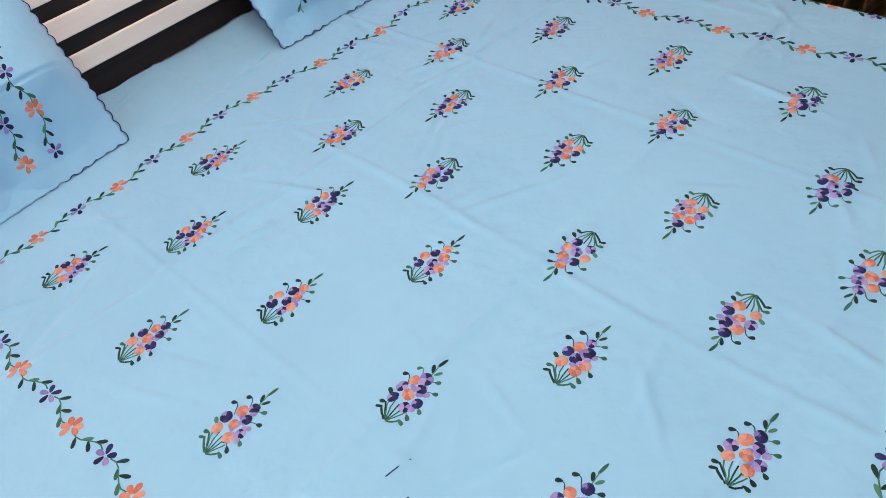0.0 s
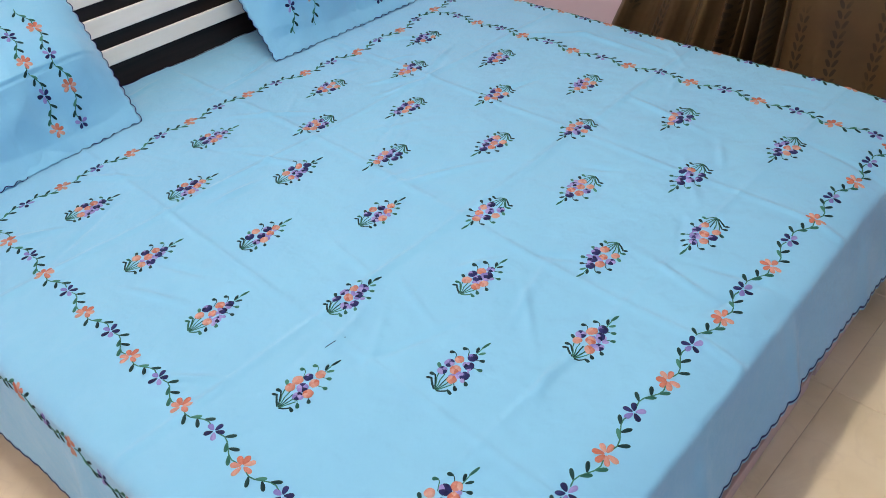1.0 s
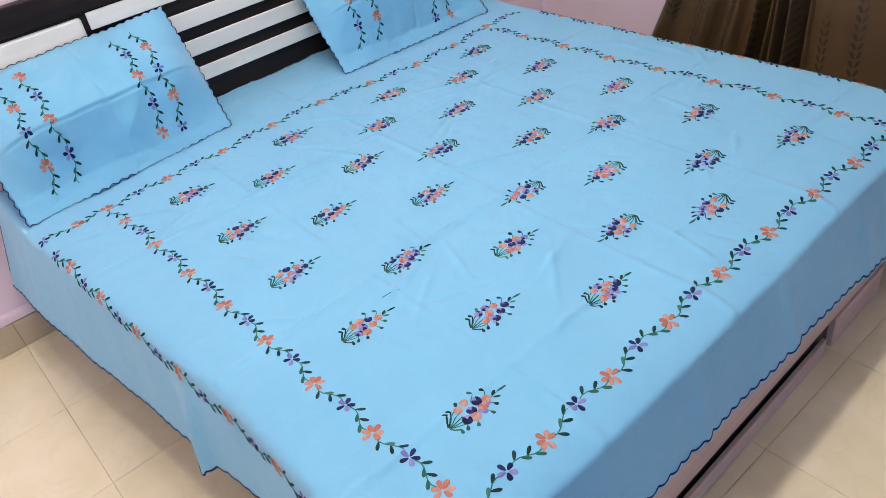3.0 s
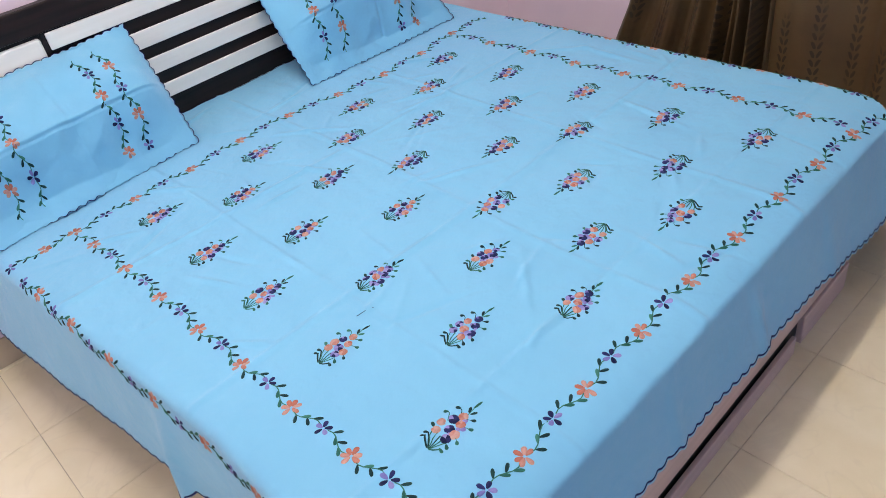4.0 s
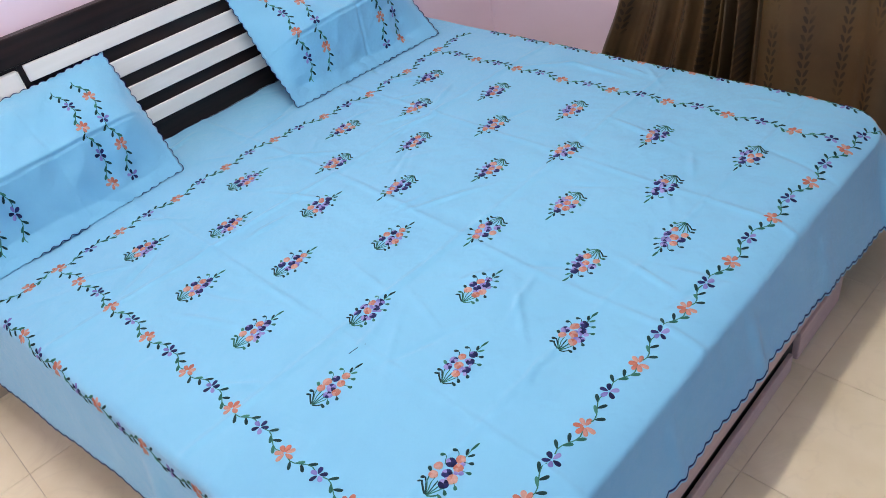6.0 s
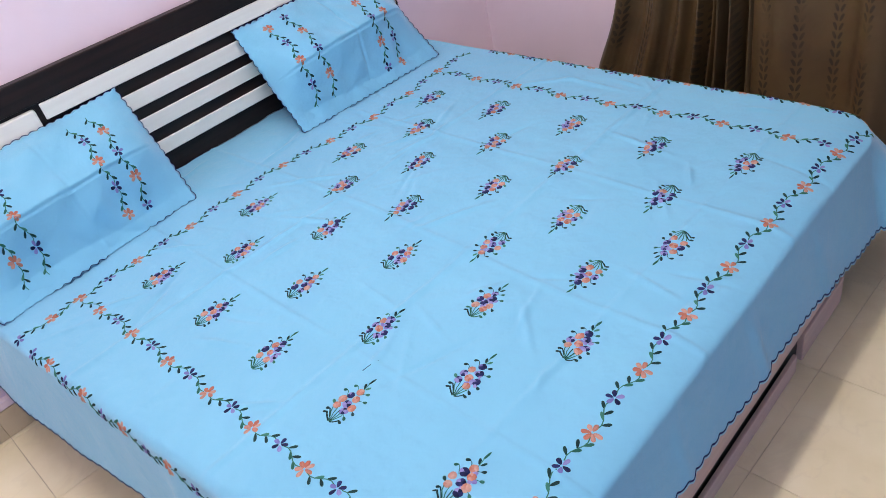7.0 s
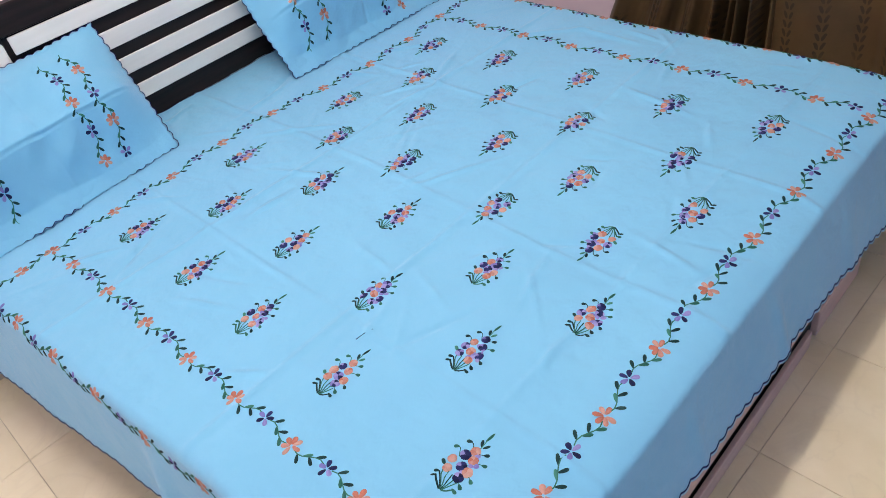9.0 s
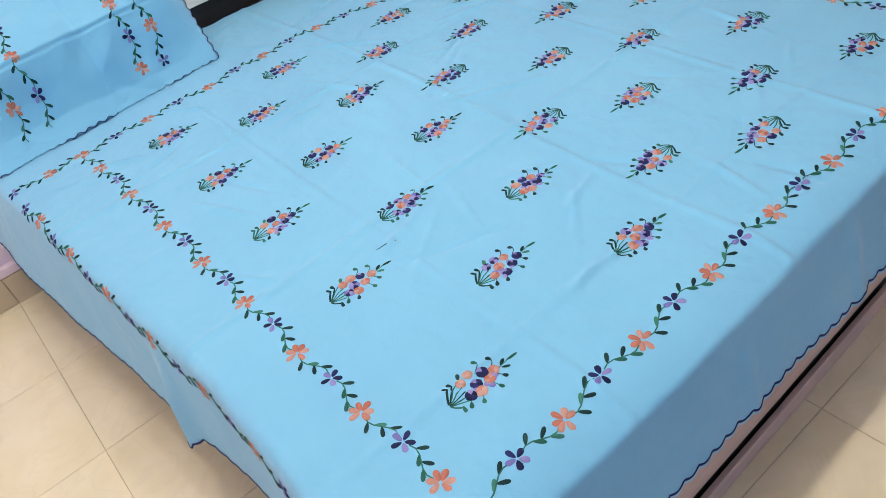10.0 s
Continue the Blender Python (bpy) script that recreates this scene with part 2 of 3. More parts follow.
for z0, z1 in ((0.880, 0.932), (0.783, 0.838), (0.692, 0.745), (0.602, 0.651)):
    part("slat", box(HB_F + 0.001, HB_F + 0.010, 0.252, 1.27, z0, z1, 0.003), CREAM, hb, "cream laminate slat")
for y0, y1 in ((-0.13, 0.233), (1.29, 1.68)):
    part("end_panel", box(HB_F + 0.001, HB_F + 0.010, y0, y1, 0.575, 0.926, 0.008), CREAM, hb, "cream laminate end panel")


# ---- bedsheet ----
CREASES = [(0.93, 0.30, 2.0, 0.03, 0.0055), (0.70, 0.80, 1.05, 0.10, 0.0055), (0.62, 0.72, 1.3, 0.05, 0.003)]
wrinkle = random.Random(11)
for _ in range(110):
    CREASES.append((wrinkle.uniform(-0.35, 1.45), wrinkle.uniform(-0.1, 1.65), wrinkle.choice((0.1, 0.9, 1.5, 2.2)) + wrinkle.uniform(-0.5, 0.5), wrinkle.uniform(0.03, 0.10), wrinkle.uniform(-0.005, 0.0075)))
NEARBY = {}                                       # creases by squares of a quarter metre
for item in CREASES:
    for i in range(math.floor((item[0] - 0.3) * 4), math.floor((item[0] + 0.3) * 4) + 1):
        for j in range(math.floor((item[1] - 0.3) * 4), math.floor((item[1] + 0.3) * 4) + 1):
            NEARBY.setdefault((i, j), []).append(item)


def crease(d, w, h):
    return h * math.exp(-(d / w) ** 2)


def drape(u, v, lift=0.0):
    """Where the point (u, v) of the flat sheet comes to lie, lifted off the cloth."""
    y0 = -0.174 + 0.095 * min(max(u, -0.1), 0.95)
    x1 = X1 - 0.005 - 0.03 * min(1.3, max(0.0, v - 0.4))
    ix, iy = min(u, x1 - CORNER), min(max(v, y0 + CORNER), Y1 - CORNER)
    ex, ey = u - ix, v - iy
    reach = math.hypot(ex, ey)
    d = max(0.0, reach - CORNER)
    nx, ny = (ex / reach, ey / reach) if reach > 1e-9 else (0.0, 0.0)
    sink = 0.022 * nx * nx                          # the mattress slopes off before its edge
    bend, a0 = 0.031 - 0.015 * nx * nx, math.atan(2 * sink / CORNER)
    fall = sink * min(1.0, reach / CORNER) ** 2
    p = Vector((u, v, 0.0))
    hill = 0.004 * noise.noise(p * 2.3) + 0.0030 * noise.noise(p * 6.0 + Vector((7, 1, 0)))
    hill += 0.0012 * noise.noise(Vector((u * 5, v * 22, 3.0)))
    hill -= 0.020 * math.exp(-((u - 1.56) ** 2 + (v - 1.78) ** 2) / 0.05)
    if u < 0:
        hill += 0.0035 * min(1.0, -u * 5) * noise.noise(Vector((u * 9 + v * 3, v * 16, 1.0)))
    w1, w2 = noise.noise(Vector((u * 3, 0, 5))), noise.noise(Vector((0, v * 3, 9)))
    hill += crease(v - 0.71 - 0.012 * math.sin(u * 4), 0.009, 0.0066) * (0.55 + 0.6 * w1)
    hill += crease(u - 0.86 + 0.02 * v, 0.009, 0.0062) * (0.6 + 0.7 * w2)
    hill += crease(u - 0.30 - 0.02 * v, 0.008, 0.0048) * (0.7 + 0.8 * w2) + crease(v - 0.30, 0.008, 0.0044) * (0.7 + 0.7 * w1) + crease(v - 1.13, 0.008, 0.0050) * (0.7 + 0.7 * w1)
    hill += crease(u - 1.28 + 0.015 * v, 0.008, 0.0046) * (0.6 + 0.7 * w2)
    for cu, cv, turn_, ln, h in NEARBY.get((math.floor(u * 4), math.floor(v * 4)), ()):
        c, q = math.cos(turn_), math.sin(turn_)
        along, across = (u - cu) * c + (v - cv) * q, -(u - cu) * q + (v - cv) * c
        if abs(along) < 3 * ln and abs(across) < 0.04:
            hill += h * math.exp(-(along / ln) ** 2) * math.exp(-(across / 0.008) ** 2)
    if d < 1e-9:
        return Vector((u, v, TOP + hill - fall + lift))
    cx, cy = ix + nx * CORNER, iy + ny * CORNER
    a1 = 0.97 * math.pi / 2
    turn = bend * (a1 - a0)
    side = v if abs(nx) > abs(ny) else u
    wave = 0.010 * noise.noise(Vector((side * 3.1, 2.0 + 3 * ny, nx))) + 0.005 * noise.noise(Vector((side * 8.0, 5.0 + 3 * ny, 4 * nx)))
    fl = 0.05 + 0.17 * max(0.0, nx) + (max(0.02, 0.16 - 0.15 * u) * max(0.0, -ny) + 0.10 * max(0.0, ny))
    if d < turn:
        a = a0 + d / bend
        out, down = bend * (math.sin(a) - math.sin(a0)), fall + bend * (math.cos(a0) - math.cos(a))
        normal = Vector((nx * math.sin(a), ny * math.sin(a), math.cos(a)))
    else:
        s = d - turn
        k = s / math.sqrt(1 + fl * fl)
        out = bend * (math.sin(a1) - math.sin(a0)) + k * fl + wave * min(1.0, s * 9)
        down = fall + bend * (math.cos(a0) - math.cos(a1)) + k
        # loose folds
        if ny < -0.5:
            out += 0.022 * min(1.0, s * 6) * math.exp(-((u - 0.74) / 0.04) ** 2) + 0.010 * min(1.0, s * 6) * math.exp(-((u - 1.2) / 0.06) ** 2)
        if nx > 0.5:
            out += 0.009 * min(1.0, s * 12) * (math.exp(-((v - 0.88 - 0.1 * s) / 0.022) ** 2) + 0.7 * math.exp(-((v - 0.55) / 0.020) ** 2) + 0.5 * math.exp(-((v - 1.25) / 0.030) ** 2))
        if nx > 0.02 and abs(ny) > 0.02:
            turn2 = math.sin(2 * math.atan2(abs(ny), nx)) ** 2
            out += s * 0.60 * turn2 + 0.022 * min(1.0, s * 6) * turn2 * math.sin(7 * math.atan2(abs(ny), nx))
        normal = Vector((nx, ny, fl)).normalized()
    q = Vector((cx + nx * out, cy + ny * out, TOP - down + hill * max(0.0, 1 - d / turn)))
    return q + normal * lift


U_END, V_NEAR, V_FAR = 1.697, -0.462, 1.96
U_HEAD = -0.408
sheet = tagged(new("bedsheet"), "light blue cotton bedsheet with embroidered flowers, spread flat", "bedsheet")


def near_end(u):
    """The sheet's near edge, which hangs a little askew, with a dip at the loose fold."""
    return V_NEAR - 0.018 * min(1.0, max(0.0, (0.72 - u) * 12)) + 0.085 * min(u, 1.0) - 0.05 * math.exp(-((u - 0.735) / 0.035) ** 2)


def foot_end(v):
    """The foot edge, which hangs lower towards the far corner."""
    f = min(1.0, max(0.0, (v - 1.05) / 0.5))
    return U_END + 0.040 * f * f * (3 - 2 * f)


def scallop(s, amp=0.009, pitch=0.036):
    return amp * abs(math.sin(math.pi * s / pitch)) + 0.002 * math.sin(s * 9.0)


def sheet_cloth():
    nu, nv = 400, 440
    bm = bmesh.new()
    grid = []
    for i in range(nu + 1):
        row = []
        flat = U_HEAD + (U_END - U_HEAD) * i / nu
        for j in range(nv + 1):
            v = near_end(flat) + (V_FAR - near_end(flat)) * j / nv
            u = U_HEAD + (foot_end(v) - U_HEAD) * i / nu
            uu, vv = u, v
            if i == nu:
                uu += scallop(v)
            if i == 0:
                uu -= scallop(v, 0.002)
            if j == 0:
                vv -= scallop(u)
            if j == nv:
                vv += scallop(u)
            row.append(bm.verts.new(drape(uu, vv)))
        grid.append(row)
    for i in range(nu):
        for j in range(nv):
            bm.faces.new((grid[i][j], grid[i + 1][j], grid[i + 1][j + 1], grid[i][j + 1]))
    ob = smooth(part("cloth", bm, SHEET, sheet, "light blue cotton cloth"))
    sol = ob.modifiers.new("thickness", "SOLIDIFY")
    sol.thickness, sol.offset = 0.0012, -1.0
    return ob


sheet_cloth()


# ---- embroidery ----
class Stitch:
    """Raised stitched shapes laid on a cloth by its mapping place(u, v, lift)."""

    def __init__(self, place):
        self.bm, self.place = bmesh.new(), place

    def blob(self, u, v, length, width, turn, colour, lift=0.0016, n=10, tip=0.0):
        """A leaf or petal from its base (u, v) along turn (degrees)."""
        c, s = math.cos(radians(turn)), math.sin(radians(turn))
        rim, top = [], []
        for k in range(n):
            a = 2 * math.pi * k / n
            x = length * (0.5 - 0.5 * math.cos(a))
            y = width * 0.5 * math.sin(a) * (1 + tip * (x / length - 0.5) * 2)
            rim.append(self.bm.verts.new(self.place(u + x * c - y * s, v + x * s + y * c, 0.0003)))
            x2, y2 = length * 0.5 + (x - length * 0.5) * 0.6, y * 0.6
            top.append(self.bm.verts.new(self.place(u + x2 * c - y2 * s, v + x2 * s + y2 * c, lift)))
        faces = [self.bm.faces.new((rim[k], rim[(k + 1) % n], top[(k + 1) % n], top[k])) for k in range(n)]
        faces.append(self.bm.faces.new(top))
        for f in faces:
            f.material_index, f.smooth = colour, True

    def line(self, pts, width, colour, lift=0.0013):
        rows = []
        for k, (u, v) in enumerate(pts):
            a, b = pts[max(0, k - 1)], pts[min(len(pts) - 1, k + 1)]
            dx, dy = b[0] - a[0], b[1] - a[1]
            h = math.hypot(dx, dy) or 1
            ox, oy = -dy / h * width / 2, dx / h * width / 2
            rows.append([self.bm.verts.new(self.place(u + ox * w, v + oy * w, l)) for w, l in ((1, 0.0003), (0, lift), (-1, 0.0003))])
        for r0, r1 in zip(rows, rows[1:]):
            for q in range(2):
                f = self.bm.faces.new((r0[q], r0[q + 1], r1[q + 1], r1[q]))
                f.material_index, f.smooth = colour, True

    def flower(self, u, v, size, turn, colours, petals=5, gap=0.0):
        for k in range(petals):
            a = turn + gap / 2 + (360 - gap) * k / petals
            self.blob(u + 0.06 * size * math.cos(radians(a)), v + 0.06 * size * math.sin(radians(a)), size * rng.uniform(0.46, 0.54), size * rng.uniform(0.25, 0.30), a + rng.uniform(-7, 7), colours[k % len(colours)], n=12, tip=0.35)

    def done(self, name, parent, label=""):
        bmesh.ops.recalc_face_normals(self.bm, faces=self.bm.faces)
        return part(name, self.bm, THREADS, parent, label)


def curve_pts(u, v, a0, length, bend, n=5):
    pts, a = [(u, v)], a0
    for k in range(n):
        u, v = u + length / n * math.cos(radians(a)), v + length / n * math.sin(radians(a))
        a += bend / n
        pts.append((u, v))
    return pts


BLOOMS = [(-0.023, -0.020), (-0.003, -0.024), (0.015, -0.013), (0.031, -0.002), (-0.006, -0.004), (0.013, 0.007), (-0.026, 0.007), (-0.009, 0.015)]


def bouquet(u, v, way, rng):
    """A bunch of small blooms: grassy foot, a leafy tip, hooked buds along one side; way: +1 points along +v, -1 along -v."""
    st = Stitch(drape)
    grow = rng.uniform(0.96, 1.03)

    def at(a, b):                                  # a along the bunch, b across
        return u + b * way * grow, v + a * way * grow

    def leaf(a, b, a2, b2, width, colour, tip=0.3):
        p, q = at(a, b), at(a2, b2)
        st.blob(p[0], p[1], math.hypot(q[0] - p[0], q[1] - p[1]), width, math.degrees(math.atan2(q[1] - p[1], q[0] - p[0])), colour, tip=tip)

    def stalk(points, width, colour):
        st.line([at(a, b) for a, b in points], width, colour)

    dark = lambda share=0.65: G if rng.random() < share else T
    # fan of stems from the foot up into the blooms
    for a, b, colour in ((-0.030, -0.022, T), (-0.026, -0.012, T), (-0.028, -0.003, G), (-0.030, 0.005, T), (-0.034, 0.013, T)):
        stalk([(-0.061, -0.001 + b * 0.1), (-0.050, b * 0.42), (-0.040, b * 0.8), (a, b)], 0.0021, colour)
    # curling grass blades
    c = dark(0.8)
    stalk([(-0.061, -0.003), (-0.056, -0.012), (-0.050, -0.020), (-0.0455, -0.025)], 0.0036, c)
    leaf(-0.0455, -0.022, -0.051, -0.033, 0.0050, c)
    c = dark(0.5)
    stalk([(-0.060, -0.002), (-0.049, -0.012), (-0.040, -0.021), (-0.0365, -0.025)], 0.0028, c)
    leaf(-0.037, -0.023, -0.040, -0.035, 0.0062, c, 0.5)
    c = dark(0.6)
    stalk([(-0.061, 0.001), (-0.057, 0.008), (-0.051, 0.014), (-0.047, 0.016)], 0.0030, c)
    leaf(-0.047, 0.013, -0.051, 0.026, 0.0060, c, 0.5)
    # hooked buds on the one side
    leaf(-0.022, -0.026, -0.0145, -0.039, 0.0068, dark())
    for a, b in ((0.009, -0.020), (0.029, -0.008)):
        c = dark()
        a2, b2 = a + 0.011, b - 0.013
        stalk([(a - 0.004, b + 0.002), (a + 0.003, b - 0.003), (a + 0.008, b - 0.006), (a + 0.0105, b - 0.009), (a2, b2)], 0.0015, c)
        leaf(a2 + 0.001, b2 + 0.002, a2 - 0.004, b2 - 0.008, 0.0068, c, 0.4)
    # drooping leaves on the other
    for a, b, a2, b2 in ((0.031, 0.009, 0.038, 0.022), (0.015, 0.019, 0.019, 0.033), (-0.014, 0.022, -0.022, 0.034), (-0.031, 0.013, -0.041, 0.027)):
        c = dark(0.55)
        stalk([(a - 0.003, b - 0.007), (a, b), ((a + a2) / 2, (b + b2) / 2)], 0.0013, c)
        leaf(a + (a2 - a) * 0.25, b + (b2 - b) * 0.25, a2, b2, 0.0068, c, 0.4)
    # tip
    stalk([(0.034, 0.0), (0.047, -0.001), (0.060, -0.002)], 0.0018, T)
    leaf(0.056, -0.0025, 0.078, 0.0, 0.0052, dark(0.6), 0.0)
    leaf(0.043, -0.002, 0.056, -0.0085, 0.0060, G, 0.2)
    leaf(0.042, 0.002, 0.054, 0.010, 0.0055, dark(0.4), 0.2)
    # lilac petals show between the blooms
    for a, b in ((-0.016, 0.002), (0.006, 0.001), (0.004, 0.015), (-0.018, 0.016), (0.020, 0.004)):
        if rng.random() < 0.75:
            q = at(a, b)
            for k in range(3):
                st.blob(q[0], q[1], rng.uniform(0.009, 0.013), 0.008, rng.uniform(0, 360), L, lift=0.0016, tip=0.2)
    start = rng.randrange(2)
    for k, (a, b) in enumerate(BLOOMS):
        tone = (O, P)[(k + start) % 2] if rng.random() < 0.8 else rng.choice((O, P, L))
        if tone == P and rng.random() < 0.25:
            tone = L
        q = at(a + rng.uniform(-0.002, 0.002), b + rng.uniform(-0.002, 0.002))
        size = rng.uniform(0.0180, 0.0212)
        mix = {O: [O] * 5, P: [P, P, L, P, P], L: [L, P, L, L, P]}[tone]
        t0 = rng.uniform(0, 72)
        for n in range(5):
            ang = t0 + 72 * n
            st.blob(q[0] - 0.002 * math.cos(radians(ang)), q[1] - 0.002 * math.sin(radians(ang)), size * 0.60, size * 0.58, ang, mix[n], lift=0.0023, n=10, tip=0.3)
    return st.done("embroidered_bouquet", sheet)


rng = random.Random(4)
BOUQUETS = [
    [(0.152, 0.19), (0.435, 0.195), (0.699, 0.19), (0.984, 0.192), (1.312, 0.191)],
    [(0.276, 0.388), (0.567, 0.394), (0.874, 0.388), (1.158, 0.389)],
    [(0.112, 0.553), (0.425, 0.593), (0.710, 0.607), (1.029, 0.585), (1.288, 0.590)],
    [(0.276, 0.770), (0.547, 0.780), (0.890, 0.761), (1.167, 0.786)],
    [(0.136, 0.922), (0.407, 0.978), (0.716, 0.975), (0.993, 0.949), (1.281, 0.967)],
    [(0.250, 1.136), (0.554, 1.168), (0.838, 1.149), (1.155, 1.131)],
    [(0.129, 1.316), (0.408, 1.342), (0.709, 1.355), (1.005, 1.339), (1.266, 1.353)],
]
for row in BOUQUETS:
    for u, v in row:
        way = 1 if v < 0.7 else -1
        bouquet(u - 0.010, v if way > 0 else v - 0.009, way, rng)


def vine(place, start, end, first, parent, sag=lambda s: 0.0, size=0.0355, pitch=0.0915, last=True, begin=True):
    """A border: orange and purple flowers by turns, joined by a swinging stem with leaves; each stretch is one part."""
    (ua, va), (ub, vb) = start, end
    length = math.hypot(ub - ua, vb - va)
    n = max(1, round(length / pitch))
    dx, dy = (ub - ua) / length, (vb - va) / length
    face = math.degrees(math.atan2(dy, dx))

    def at(s, o):
        o += sag(s)
        return ua + dx * s - dy * o, va + dy * s + dx * o

    for k in range(n + 1):
        s0 = length * k / n
        orange = (k + first) % 2 == 0
        st = Stitch(place)
        swing = 1 if k % 2 else -1
        p = at(s0, 0.004 * swing)
        if (k < n or last) and (k > 0 or begin):
            if orange:
                st.flower(p[0], p[1], size * 1.05, face + 20 * swing + rng.uniform(-10, 10), [O], 6, 40)
            else:
                st.flower(p[0], p[1], size * 0.95, face + 40 * swing + rng.uniform(-20, 20), [P, P, L, P, L], 5)
        if k < n:
            step = length / n
            pts = [at(s0 + step * q / 8, 0.009 * swing * math.sin(math.pi * 2 * q / 8)) for q in range(9)]
            st.line(pts[1:8], 0.0022, T)
            for q, sd, ang, col in ((2, swing, 46, G), (4, swing, 30, G), (3, -swing, -44, T), (5, -swing, -40, G if orange else T)):
                b = pts[q]
                st.blob(b[0], b[1], size * 0.58, size * 0.20, face + sd * abs(ang), col, tip=0.3)
        st.done("border_flower", parent)


# a short thin dark line on the sheet
stray = Stitch(drape)
stray.line([(0.928, 0.268), (0.933, 0.288), (0.938, 0.308)], 0.0022, 0)
part("short_dark_line", stray.bm, NAVY, sheet, "short thin dark line on the sheet")

# inner frame and the outer side borders
HEAD_SWAY = ([0, 0.19, 0.38, 0.57, 0.76, 0.95, 1.13, 1.30, 1.49], [0, 0.012, 0.012, 0.028, 0.020, -0.011, -0.033, -0.028, 0.0])
A, B = (0.0, 0.003), (-0.022, 1.495)
vine(drape, A, (0.116, 0.012), 0, sheet, last=False)
vine(drape, (0.116, 0.012), (1.387, 0.043), 0, sheet, lambda s: 0.003 * math.sin(s * 5.0))
vine(drape, (1.446, 0.045), (1.428, 1.506), 0, sheet, begin=False, sag=lambda s: 0.023 * math.sin(s * 2.15))
vine(drape, A, B, 0, sheet, lambda s: float(np.interp(s, *HEAD_SWAY)), begin=False)
vine(drape, (-0.005, 1.493), (1.388, 1.521), 0, sheet, begin=False, sag=lambda s: -0.006 * math.sin(s * 4.5))
vine(drape, A, (0.012, -0.182), 1, sheet, begin=False)
vine(drape, B, (-0.015, 1.675), 0, sheet, begin=False, last=False)
vine(drape, (1.428, 1.510), (1.458, 1.69), 0, sheet, begin=False, last=False)
vine(drape, (0.10, -0.180), (1.55, -0.145), 1, sheet)
vine(drape, (0.08, 1.705), (1.44, 1.712), 1, sheet)
vine(drape, (1.44, -0.05), (1.44, -0.15), 1, sheet)


def hem(place, pts_of, count, name, parent, width=0.0046):
    """A wavy line of navy thread along an edge."""
    st = Stitch(place)
    st.line([pts_of(k / count) for k in range(count + 1)], width, 0, 0.0016)
    return part(name, st.bm, NAVY, parent, "navy scalloped edging")


lu, lv = U_END - U_HEAD, V_FAR - V_NEAR
hem(drape, lambda f: (foot_end(V_NEAR + lv * f) - 0.008 + scallop(V_NEAR + lv * f), V_NEAR + lv * f), 700, "hem", sheet)
hem(drape, lambda f: (U_HEAD + lu * f, near_end(U_HEAD + lu * f) + 0.004 - scallop(U_HEAD + lu * f)), 620, "hem", sheet)
hem(drape, lambda f: (U_HEAD + lu * f, V_FAR - 0.003 + scallop(U_HEAD + lu * f)), 620, "hem", sheet)
hem(drape, lambda f: (U_HEAD + 0.003, V_NEAR + lv * f), 300, "hem", sheet, 0.0030)


